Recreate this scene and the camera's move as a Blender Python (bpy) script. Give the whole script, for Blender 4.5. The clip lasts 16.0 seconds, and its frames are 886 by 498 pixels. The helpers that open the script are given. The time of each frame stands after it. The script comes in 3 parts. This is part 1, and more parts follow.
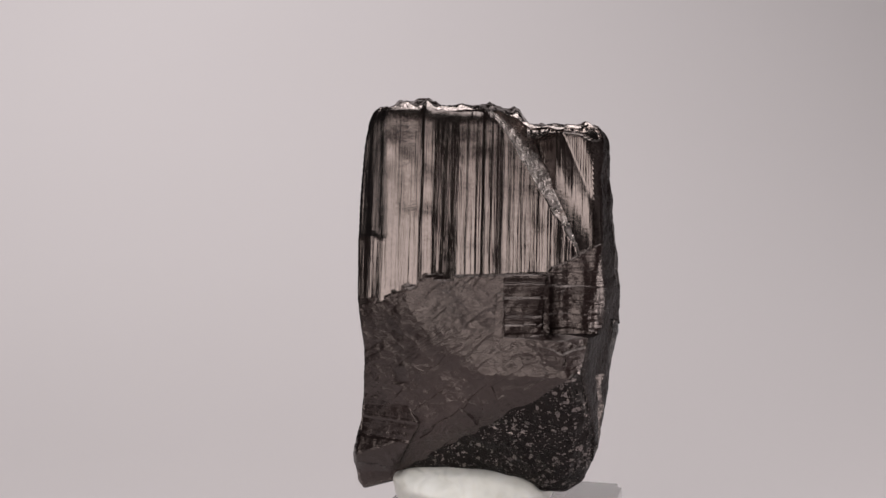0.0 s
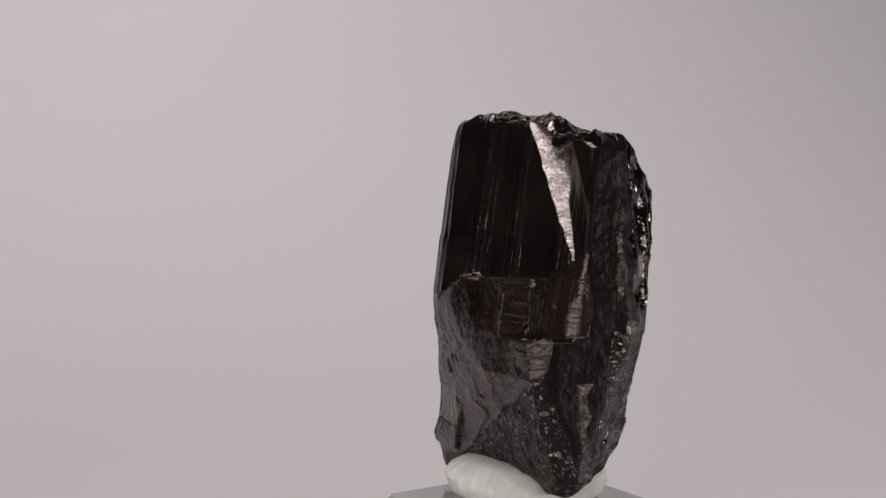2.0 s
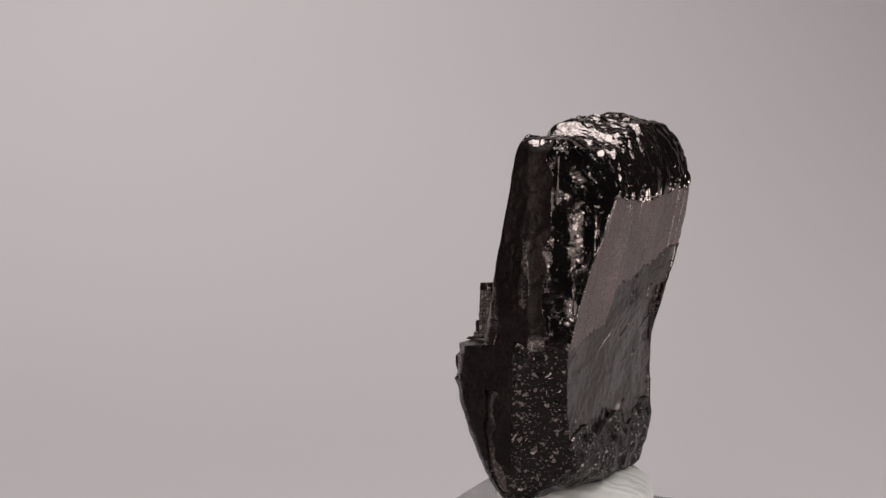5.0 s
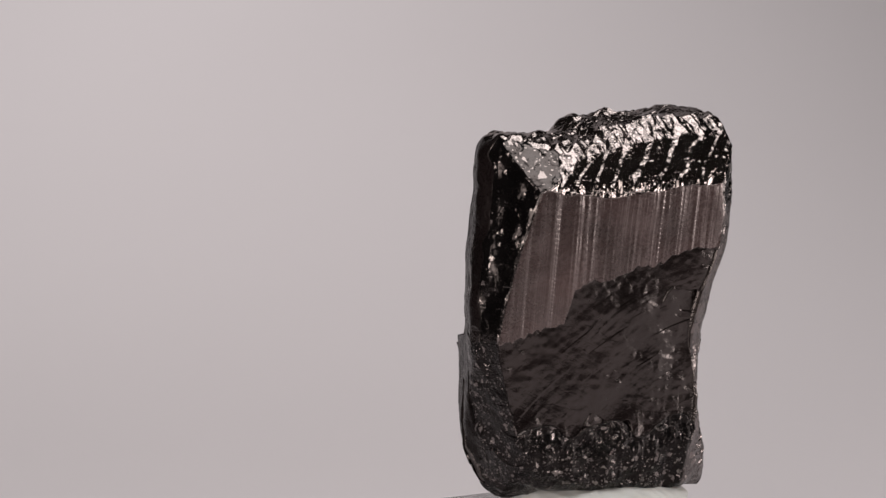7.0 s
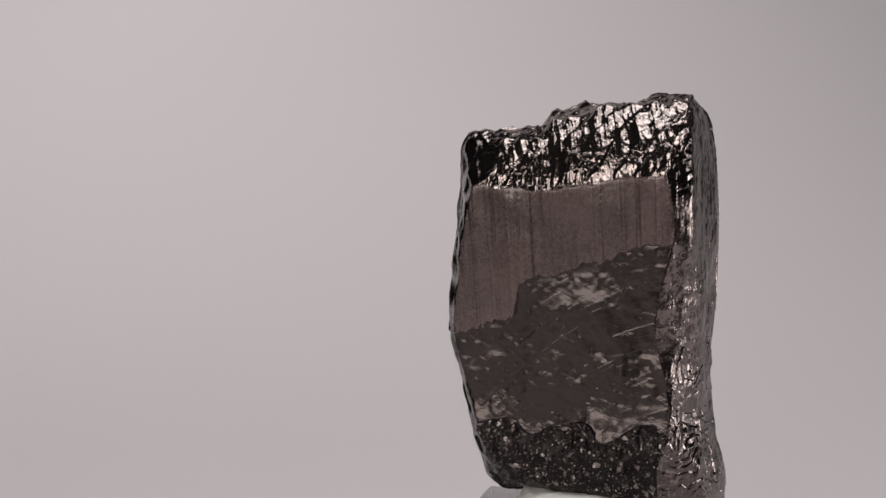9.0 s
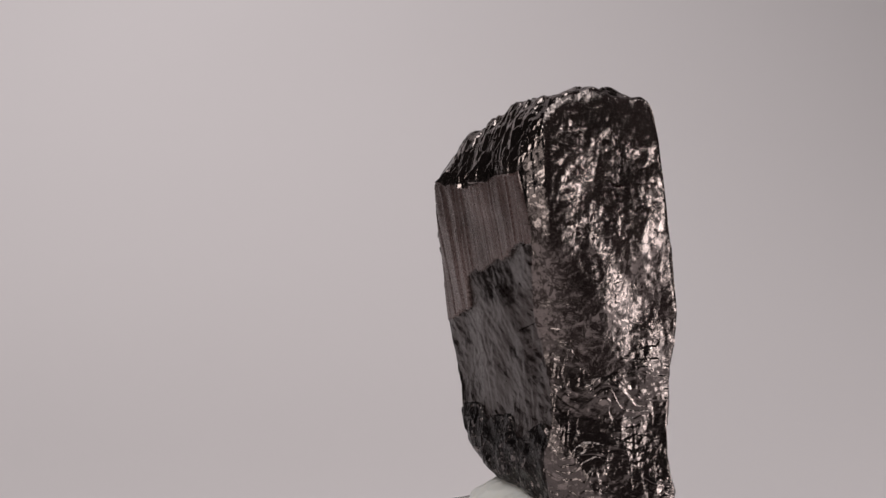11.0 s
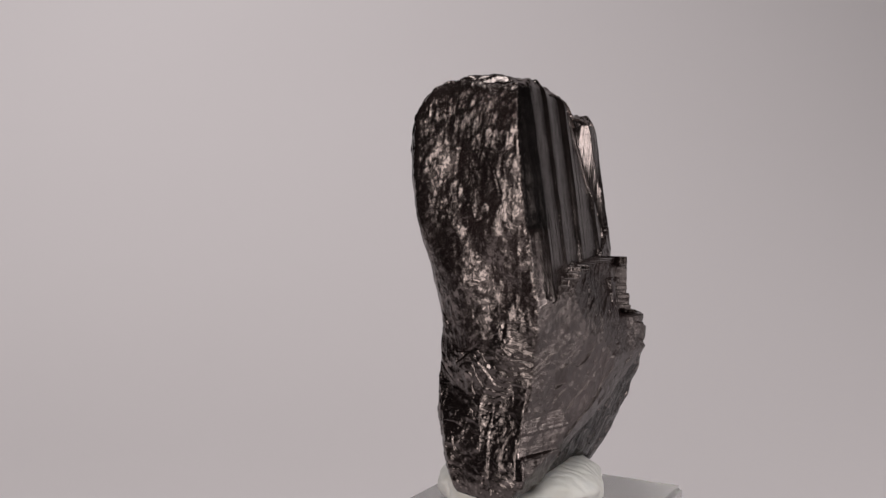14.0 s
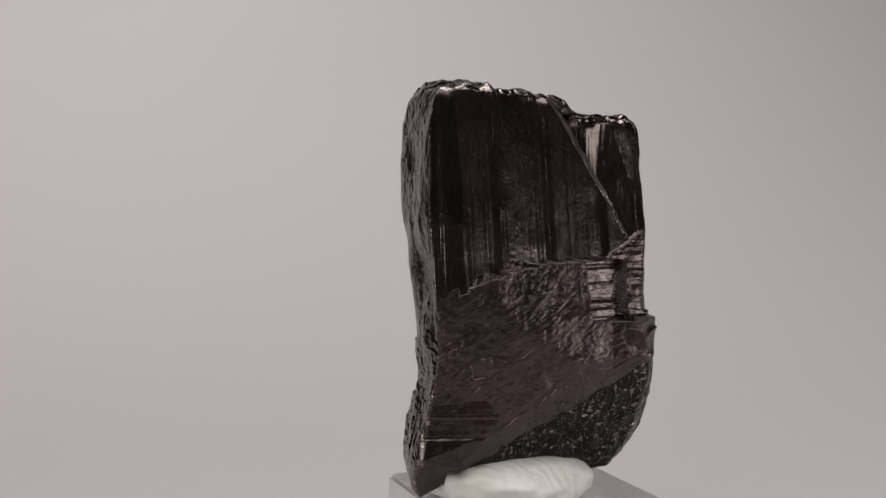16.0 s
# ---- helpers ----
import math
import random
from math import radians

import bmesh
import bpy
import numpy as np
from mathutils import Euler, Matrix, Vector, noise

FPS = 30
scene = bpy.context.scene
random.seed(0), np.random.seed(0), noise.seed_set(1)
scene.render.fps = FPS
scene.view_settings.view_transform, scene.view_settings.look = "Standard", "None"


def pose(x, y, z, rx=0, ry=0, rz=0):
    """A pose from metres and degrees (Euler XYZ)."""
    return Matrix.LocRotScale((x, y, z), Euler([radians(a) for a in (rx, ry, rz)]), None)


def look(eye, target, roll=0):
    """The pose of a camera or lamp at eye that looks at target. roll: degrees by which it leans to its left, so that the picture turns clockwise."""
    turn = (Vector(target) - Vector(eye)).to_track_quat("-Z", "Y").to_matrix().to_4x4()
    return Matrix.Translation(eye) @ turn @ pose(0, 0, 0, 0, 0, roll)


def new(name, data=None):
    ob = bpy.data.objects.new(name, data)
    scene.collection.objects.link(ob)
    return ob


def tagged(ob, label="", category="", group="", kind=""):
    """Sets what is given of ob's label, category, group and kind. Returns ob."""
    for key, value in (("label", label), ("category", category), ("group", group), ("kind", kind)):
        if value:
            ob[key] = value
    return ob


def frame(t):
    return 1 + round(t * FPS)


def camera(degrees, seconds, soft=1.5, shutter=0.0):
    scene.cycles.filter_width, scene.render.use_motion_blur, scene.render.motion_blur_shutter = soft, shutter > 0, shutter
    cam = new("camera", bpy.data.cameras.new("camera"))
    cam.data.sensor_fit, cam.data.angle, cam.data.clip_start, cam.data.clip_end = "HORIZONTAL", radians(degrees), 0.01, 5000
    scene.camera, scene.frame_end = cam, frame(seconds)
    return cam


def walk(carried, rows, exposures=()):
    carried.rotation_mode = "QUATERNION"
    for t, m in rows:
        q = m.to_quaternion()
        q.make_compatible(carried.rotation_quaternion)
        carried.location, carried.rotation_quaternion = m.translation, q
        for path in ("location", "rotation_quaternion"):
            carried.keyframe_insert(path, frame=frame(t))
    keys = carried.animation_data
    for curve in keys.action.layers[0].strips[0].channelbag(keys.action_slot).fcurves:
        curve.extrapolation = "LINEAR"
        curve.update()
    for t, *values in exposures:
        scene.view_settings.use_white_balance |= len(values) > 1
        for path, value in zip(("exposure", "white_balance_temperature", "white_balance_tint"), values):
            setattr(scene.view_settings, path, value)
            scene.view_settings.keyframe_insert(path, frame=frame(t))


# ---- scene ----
cam = camera(44.0, 16.0, soft=1.4)
MM = 0.001
CAM = pose(-12.66 * MM, -132 * MM, 0, 90 + -3.706, 0, 0) @ pose(0, 0, 0, 0, 0, 0.455)
walk(cam, [(0.0, CAM), (16.0, CAM)],
     exposures=[(0.0, 0.13), (1.5, 0.04), (2.5, -0.08), (5.5, -0.12), (6.5, -0.11), (7.0, 0.0), (8.0, -0.04), (12.5, -0.06), (16.0, -0.10)])

# turning of the stand: seconds, turn, drift in mm (x, y, z), lean in degrees (x, y)
TURN = [
    (0.0, 0.00, -3.49, -1.87, -0.21, 0.04, -0.84),
    (0.5, -10.35, -2.11, -0.65, -0.60, 0.37, -0.75),
    (1.0, -20.64, -0.85, 0.54, -0.92, -0.04, -0.61),
    (1.5, -30.74, 0.02, 1.17, -1.08, -0.53, -0.43),
    (2.0, -40.54, 0.16, 1.40, -1.10, -0.83, -0.17),
    (2.5, -50.16, -0.53, -0.01, -1.08, -0.80, 0.17),
    (3.0, -59.76, -1.18, -1.54, -1.20, -1.18, 0.50),
    (3.5, -69.56, -1.21, -1.78, -1.28, -0.96, 0.59),
    (4.0, -79.68, -0.98, -1.72, -1.43, -0.36, 0.64),
    (4.5, -89.97, -0.65, -1.52, -1.61, 0.36, 0.67),
    (5.0, -100.31, -0.35, -1.34, -1.76, 0.95, 0.66),
    (5.5, -110.56, -0.22, -1.32, -1.80, 1.15, 0.62),
    (6.0, -120.89, -0.32, -1.67, -1.79, 0.93, 0.37),
    (6.5, -130.89, -0.29, -2.15, -1.66, 0.66, 0.26),
    (7.0, -140.82, -0.14, -2.53, -1.30, 0.53, 0.12),
    (7.5, -149.99, -0.19, -3.28, -1.08, 0.11, -0.03),
    (8.0, -159.17, -0.11, -3.86, -0.68, -0.58, -0.04),
    (8.5, -168.99, -0.14, -3.55, -0.69, -0.71, -0.17),
    (9.0, -179.77, -0.23, -2.54, -0.85, -0.80, -0.42),
    (9.5, -190.97, -0.35, -1.29, -1.04, -0.84, -0.71),
    (10.0, -202.09, -0.47, -0.24, -1.16, -0.84, -0.94),
    (10.5, -212.61, -0.57, 0.15, -1.10, -0.80, -0.99),
    (11.0, -222.55, -1.24, -0.49, -0.50, -0.51, -0.64),
    (11.5, -232.68, -1.10, -0.53, 0.14, -0.49, -0.59),
    (12.0, -242.15, 0.06, -0.13, 0.57, -0.56, -0.22),
    (12.5, -251.75, 0.73, 0.70, 0.60, -0.10, -0.16),
    (13.0, -261.48, 1.52, 1.41, 0.79, -0.23, 0.13),
    (13.5, -271.71, 2.12, 1.69, 0.91, 0.04, 0.40),
    (14.0, -281.25, 2.37, 1.45, 1.27, 0.15, 0.67),
    (14.5, -290.46, 2.24, 1.57, 1.35, 0.45, 0.56),
    (15.0, -300.09, 2.50, 2.05, 1.03, 0.65, 0.55),
    (15.5, -309.99, 2.42, 1.24, 1.37, 0.67, 0.49),
    (16.0, -320.18, 2.47, 0.87, 1.30, 0.44, 0.59),
]


def turn_rows():
    rows = []
    for t, a, dx, dy, dz, lx, ly in TURN:
        rows.append((t, pose(dx * MM, dy * MM, dz * MM, lx, ly, 0) @ pose(0, 0, 0, 0, 0, a)))
    return rows


def motions():
    for thing in (crystal, putty, block):
        walk(thing, turn_rows())

# ---------------------------------------------------------------- light
world = bpy.data.worlds.new("room")
world.use_nodes = True
world.node_tree.nodes["Background"].inputs[0].default_value = (1.0, 0.94, 0.93, 1)
world.node_tree.nodes["Background"].inputs[1].default_value = 0.02


def area(name, eye, target, sx, sy, watts, colour=(1, 1, 1), spread=180):
    lamp = bpy.data.lights.new(name, "AREA")
    lamp.shape, lamp.size, lamp.size_y, lamp.energy, lamp.color = "RECTANGLE", sx, sy, watts, colour
    ob = new(name, lamp)
    ob.matrix_world = look(eye, target)
    lamp.spread = math.radians(spread)
    return ob


area("overhead_softbox", (0.02, -0.12, 0.42), (0, 0.0, 0), 0.46, 0.36, 1.85, (1.0, 0.97, 0.96))
area("front_lamp", (-0.20, -0.295, 0.034), (0, 0, 0.0), 0.26, 0.165, 0.50, (1.0, 0.92, 0.88))
area("side_lamp", (0.30, -0.07, -0.032), (0, 0, -0.01), 0.17, 0.055, 0.05, (1.0, 0.92, 0.90), 70)
area("backdrop_lamp", (-0.26, 0.10, 0.40), (-0.18, 0.60, 0.34), 0.4, 0.2, 1.53, (1.0, 0.97, 0.965))

# ---------------------------------------------------------------- materials


def material(name):
    m = bpy.data.materials.new(name)
    m.use_nodes = True
    nt = m.node_tree
    return m, nt, nt.nodes["Principled BSDF"]


def node(nt, kind, **sets):
    n = nt.nodes.new(kind)
    for k, v in sets.items():
        if k in n.inputs:
            n.inputs[k].default_value = v
    return n


def maths(nt, op, a, b):
    n = nt.nodes.new("ShaderNodeMath")
    n.operation = op
    for s, v in zip(n.inputs, (a, b)):
        if hasattr(v, "is_linked"):
            nt.links.new(v, s)
        else:
            s.default_value = v
    return n.outputs[0]


def vec(nt, op, a, b):
    n = nt.nodes.new("ShaderNodeVectorMath")
    n.operation = op
    for s, v in zip(n.inputs[:2], (a, b)):
        if hasattr(v, "is_linked"):
            nt.links.new(v, s)
        else:
            s.default_value = v
    return n.outputs[0]


def scaled(nt, a, k):
    n = nt.nodes.new("ShaderNodeVectorMath")
    n.operation = "SCALE"
    nt.links.new(a, n.inputs[0])
    if hasattr(k, "is_linked"):
        nt.links.new(k, n.inputs["Scale"])
    else:
        n.inputs["Scale"].default_value = k
    return n.outputs[0]


def ramp(nt, value, *stops):
    r = nt.nodes.new("ShaderNodeValToRGB")
    while len(r.color_ramp.elements) < len(stops):
        r.color_ramp.elements.new(0.5)
    for e, (p, c) in zip(r.color_ramp.elements, stops):
        e.position, e.color = p, (*c, 1) if len(c) == 3 else c
    nt.links.new(value, r.inputs[0])
    return r.outputs[0]


def paper_material():
    m, nt, b = material("backdrop_paper")
    co = node(nt, "ShaderNodeTexCoord")
    n = node(nt, "ShaderNodeTexNoise", Scale=2.5, Detail=2.0)
    nt.links.new(co.outputs["Object"], n.inputs["Vector"])
    nt.links.new(ramp(nt, n.outputs[0], (0.3, (0.66, 0.615, 0.627)), (0.7, (0.69, 0.645, 0.658))), b.inputs["Base Color"])
    b.inputs["Roughness"].default_value = 0.9
    return m


def crystal_material(name, colour, facet, tilt, rough, grain=0.3, streak=0.0, bearing=0.0, slant=0.0, scales=(1, 1, 1), ior=2.0, share=0.2, swell=0.3, calm=0.5):
    """Dark lustrous mineral. facet: cells a mm of the chipped relief, tilt: how far the glinting cells lean, share: how many of them
    glint; swell: soft unevenness; calm: lustre of the cells that do not glint; streak: depth of the growth lines along the prism (or slanting), across the given bearing."""
    m, nt, b = material(name)
    co = node(nt, "ShaderNodeTexCoord").outputs["Object"]
    geo = node(nt, "ShaderNodeNewGeometry")
    normal = geo.outputs["Normal"]
    warp = node(nt, "ShaderNodeTexNoise", Scale=420.0, Detail=4.0)
    nt.links.new(co, warp.inputs["Vector"])
    bent = vec(nt, "ADD", co, scaled(nt, vec(nt, "SUBTRACT", warp.outputs["Color"], (0.5, 0.5, 0.5)), 0.0018))
    total, lustre = None, None
    if tilt > 0:
        stretched = vec(nt, "MULTIPLY", bent, scales)
        where = node(nt, "ShaderNodeTexNoise", Scale=260.0, Detail=3.0)
        nt.links.new(co, where.inputs["Vector"])
        much = ramp(nt, where.outputs[0], (0.40, (0.15, 0.15, 0.15)), (0.62, (1, 1, 1)))
        for s, k in ((facet * 1000, tilt), (facet * 2700, tilt * 0.9)):
            v = node(nt, "ShaderNodeTexVoronoi", Scale=s)
            nt.links.new(stretched, v.inputs["Vector"])
            pick = node(nt, "ShaderNodeTexWhiteNoise")
            nt.links.new(v.outputs["Color"], pick.inputs["Vector"])
            chosen = ramp(nt, pick.outputs[0], (1 - share - 0.02, (0.10, 0.10, 0.10)), (1 - share, (1, 1, 1)))
            lustre = chosen if lustre is None else maths(nt, "MAXIMUM", lustre, chosen)
            lean = scaled(nt, vec(nt, "SUBTRACT", v.outputs["Color"], (0.5, 0.5, 0.5)), maths(nt, "MULTIPLY", chosen, k))
            total = lean if total is None else vec(nt, "ADD", total, lean)
        total = scaled(nt, total, much)
        normal = vec(nt, "NORMALIZE", vec(nt, "ADD", normal, total), (0, 0, 0))
    if swell > 0:
        sw = node(nt, "ShaderNodeTexNoise", Scale=700.0, Detail=4.0, Roughness=0.62)
        nt.links.new(vec(nt, "MULTIPLY", bent, scales), sw.inputs["Vector"])
        bump = node(nt, "ShaderNodeBump", Strength=swell, Distance=0.0006)
        nt.links.new(sw.outputs[0], bump.inputs["Height"])
        nt.links.new(normal, bump.inputs["Normal"])
        normal = bump.outputs[0]
    height = None
    if streak > 0:
        turned = node(nt, "ShaderNodeVectorRotate")
        turned.rotation_type = "EULER_XYZ"
        turned.inputs["Rotation"].default_value = (0, 0, -math.radians(bearing + 90))
        nt.links.new(co, turned.inputs["Vector"])
        lean = node(nt, "ShaderNodeVectorRotate")
        lean.rotation_type = "Y_AXIS"
        lean.inputs["Angle"].default_value = math.radians(slant)
        nt.links.new(turned.outputs[0], lean.inputs["Vector"])
        thin = vec(nt, "MULTIPLY", lean.outputs[0], (1, 0.05, 0.035))
        for s, k in ((900.0, 1.0), (3200.0, 0.45)):
            nz = node(nt, "ShaderNodeTexNoise", Scale=s, Detail=3.0, Roughness=0.6)
            nt.links.new(thin, nz.inputs["Vector"])
            h = maths(nt, "MULTIPLY", nz.outputs[0], k)
            height = h if height is None else maths(nt, "ADD", height, h)
        bump = node(nt, "ShaderNodeBump", Strength=streak, Distance=0.00025)
        nt.links.new(height, bump.inputs["Height"])
        nt.links.new(normal, bump.inputs["Normal"])
        normal = bump.outputs[0]
    fine = node(nt, "ShaderNodeTexNoise", Scale=2300.0, Detail=5.0, Roughness=0.65)
    nt.links.new(bent, fine.inputs["Vector"])
    bump = node(nt, "ShaderNodeBump", Strength=grain, Distance=0.0003)
    nt.links.new(fine.outputs[0], bump.inputs["Height"])
    nt.links.new(normal, bump.inputs["Normal"])
    nt.links.new(bump.outputs[0], b.inputs["Normal"])
    patch = node(nt, "ShaderNodeTexNoise", Scale=140.0, Detail=4.0)
    nt.links.new(bent, patch.inputs["Vector"])
    lo, hi = [c * 0.55 for c in colour], [min(1, c * 1.5) for c in colour]
    nt.links.new(ramp(nt, patch.outputs[0], (0.3, lo), (0.7, hi)), b.inputs["Base Color"])
    rg = node(nt, "ShaderNodeMapRange")
    rg.inputs["From Min"].default_value, rg.inputs["From Max"].default_value = 0.3, 0.7
    rg.inputs["To Min"].default_value, rg.inputs["To Max"].default_value = rough * 0.7, rough * 1.4
    nt.links.new(fine.outputs[0], rg.inputs["Value"])
    nt.links.new(rg.outputs[0], b.inputs["Roughness"])
    b.inputs["IOR"].default_value = ior
    if lustre is not None:
        sh = node(nt, "ShaderNodeMapRange")
        sh.inputs["From Min"].default_value, sh.inputs["To Min"].default_value, sh.inputs["To Max"].default_value = 0.10, calm, 0.9
        nt.links.new(lustre, sh.inputs["Value"])
        nt.links.new(sh.outputs[0], b.inputs["Specular IOR Level"])
    else:
        b.inputs["Specular IOR Level"].default_value = calm
    b.inputs["Specular Tint"].default_value = (1.0, 0.86, 0.82, 1)
    return m


PAPER = paper_material()
BROWN, BLACK = (0.016, 0.010, 0.0095), (0.005, 0.0042, 0.0042)
MATS = {
    "striated_face": crystal_material("striated_face", (0.010, 0.007, 0.0065), 1, 0, 0.19, 0.06, 0.5, -102, swell=0.05),
    "fractured_face": crystal_material("fractured_face", BROWN, 1, 0, 0.21, 0.35, 0.2, -110, 50, swell=0.2, scales=(1, 1, 0.7), ior=1.75, calm=0.43),
    "granular_patch": crystal_material("granular_patch", BLACK, 2.4, 1.2, 0.12, 0.3, share=0.05, swell=0.5, ior=2.0, calm=0.08),
    "gouge": crystal_material("gouge", (0.035, 0.033, 0.032), 2.2, 0.35, 0.30, 0.4, share=0.4, swell=0.5, ior=3.0),
    "stepped_block": crystal_material("stepped_block", BROWN, 1, 0, 0.22, 0.2, 0.35, -110, 90, swell=0.15, ior=1.85, calm=0.34),
    "broken_top": crystal_material("broken_top", (0.009, 0.007, 0.0065), 2.2, 0.45, 0.13, 0.06, share=0.28, swell=0.15, ior=2.4, calm=0.5),
    "left_edge": crystal_material("left_edge", BLACK, 1, 0, 0.2, 0.1, 0.4, -120, swell=0.1, ior=1.8, calm=0.4),
    "smooth_side": crystal_material("smooth_side", (0.008, 0.0055, 0.0055), 1, 0, 0.28, 0.3, scales=(1, 1, 0.6), swell=0.25, ior=1.5, calm=0.15),
    "chipped_edge": crystal_material("chipped_edge", BLACK, 1.8, 0.6, 0.10, 0.1, scales=(1, 1, 0.8), share=0.07, swell=0.25, ior=2.1, calm=0.2),
    # lined back face: its brown reflection is put into the lighter base colour
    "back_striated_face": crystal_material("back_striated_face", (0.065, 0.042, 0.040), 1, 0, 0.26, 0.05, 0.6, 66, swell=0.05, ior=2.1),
    "back_fractured_face": crystal_material("back_fractured_face", (0.010, 0.007, 0.0066), 1, 0, 0.21, 0.12, 0.2, 66, 62, swell=0.1, ior=1.9, calm=0.34),
    "pale_patch": crystal_material("pale_patch", (0.012, 0.009, 0.0085), 1.8, 0.6, 0.22, 0.3, scales=(1, 1, 0.6), share=0.1, swell=0.4, ior=1.7, calm=0.3),
    "scaly_side": crystal_material("scaly_side", (0.016, 0.011, 0.0105), 1.7, 0.26, 0.20, 0.2, scales=(1.0, 1.0, 0.7), share=0.32, swell=0.12, ior=2.0, calm=0.28),
    "ridge_facet": crystal_material("ridge_facet", (0.02, 0.016, 0.015), 1.6, 0.4, 0.3, 0.4, share=0.2, swell=0.4, ior=1.9, calm=0.3),
    "ribbed_foot": crystal_material("ribbed_foot", (0.009, 0.0065, 0.0062), 1.5, 0.5, 0.17, 0.15, share=0.08, swell=0.2, ior=2.2, calm=0.4),
}

# ---------------------------------------------------------------- helpers for parts


def grid_mesh(name, pts, quads):
    me = bpy.data.meshes.new(name)
    me.vertices.add(len(pts))
    me.vertices.foreach_set("co", np.ascontiguousarray(pts, dtype=np.float32).ravel())
    me.loops.add(quads.size)
    me.loops.foreach_set("vertex_index", quads.astype(np.int32).ravel())
    me.polygons.add(len(quads))
    me.polygons.foreach_set("loop_start", np.arange(0, quads.size, 4, dtype=np.int32))
    me.polygons.foreach_set("use_smooth", np.ones(len(quads), dtype=bool))
    me.update(calc_edges=True)
    return me


def lattice(ix, iy, iz, seed):
    n = (ix * 374761393 + iy * 668265263 + iz * 1440662683 + seed * 974711).astype(np.int64) & 0xFFFFFFFF
    n = ((n ^ (n >> 13)) * 1274126177) & 0xFFFFFFFF
    n = ((n ^ (n >> 16)) * 2246822519) & 0xFFFFFFFF
    return ((n ^ (n >> 15)) & 0xFFFF) / 65535.0


def noise3(x, y, z, seed=0):
    """Smooth random values from -1 to 1, one a unit."""
    ix, iy, iz = (np.floor(v).astype(np.int64) for v in (x, y, z))
    fx, fy, fz = x - ix, y - iy, z - iz
    fx, fy, fz = (f * f * (3 - 2 * f) for f in (fx, fy, fz))
    out = 0
    for a in (0, 1):
        for b_ in (0, 1):
            for c in (0, 1):
                w = (fx if a else 1 - fx) * (fy if b_ else 1 - fy) * (fz if c else 1 - fz)
                out = out + w * lattice(ix + a, iy + b_, iz + c, seed)
    return out * 2 - 1


def scoops(x, y, z, size, seed=0, hollow=0.5, lean=0.36):
    """Height of a conchoidal break: shallow leaning bowls of about the given size that meet in sharp ridges."""
    x, y, z = x / size, y / size, z / size
    ix, iy, iz = (np.floor(v).astype(np.int64) for v in (x, y, z))
    h = np.full(x.shape, 9.0)
    for a in (-1, 0, 1):
        for b_ in (-1, 0, 1):
            for c in (-1, 0, 1):
                jx, jy, jz = ix + a, iy + b_, iz + c
                ox, oy, oz = (x - jx - lattice(jx, jy, jz, seed + s) for s in (1, 2, 3))
                g = [(lattice(jx, jy, jz, seed + s) * 2 - 1) * lean for s in (4, 5, 6)]
                h = np.minimum(h, ox * g[0] + oy * g[1] + oz * g[2] + hollow * (ox * ox + oy * oy + oz * oz))
    return (h - h.mean()) * size if h.size else h


# ---------------------------------------------------------------- backdrop


FLOOR = -0.0555


def backdrop():
    pts, nx, ny = [], 24, 48
    for j in range(ny + 1):
        s = j / ny
        if s < 0.2:
            y, z = -0.08 + s / 0.2 * 0.18, FLOOR
        elif s < 0.7:
            a = (s - 0.2) / 0.5 * math.pi / 2
            y, z = 0.10 + 0.5 * math.sin(a), FLOOR + 0.5 - 0.5 * math.cos(a)
        else:
            y, z = 0.60, FLOOR + 0.5 + (s - 0.7) / 0.3 * 0.2
        for i in range(nx + 1):
            left = -0.08 - 0.29 * (y + 0.08) / 0.68
            pts.append((left + (0.44 - left) * i / nx, y, z))
    q = [(j * (nx + 1) + i, j * (nx + 1) + i + 1, (j + 1) * (nx + 1) + i + 1, (j + 1) * (nx + 1) + i) for j in range(ny) for i in range(nx)]
    ob = new("backdrop", grid_mesh("backdrop", np.array(pts), np.array(q)))
    ob.data.materials.append(PAPER)
    return tagged(ob, "pale pinkish grey seamless paper sweep behind the mineral", "backdrop", kind="structure")


def tabletop():
    m, nt, b = material("dark_table")
    n = node(nt, "ShaderNodeTexNoise", Scale=40.0, Detail=4.0)
    nt.links.new(ramp(nt, n.outputs[0], (0.3, (0.018, 0.016, 0.015)), (0.7, (0.03, 0.027, 0.025))), b.inputs["Base Color"])
    b.inputs["Roughness"].default_value = 0.6
    bm = bmesh.new()
    bmesh.ops.create_cube(bm, size=1, matrix=Matrix.Translation((0, 0.05, FLOOR - 0.022)) @ Matrix.Diagonal((2.4, 1.8, 0.04, 1)))
    me = bpy.data.meshes.new("tabletop")
    bm.to_mesh(me)
    me.materials.append(m)
    return tagged(new("tabletop", me), "plain dark tabletop under the paper sweep", "table", kind="structure")


backdrop()
tabletop()

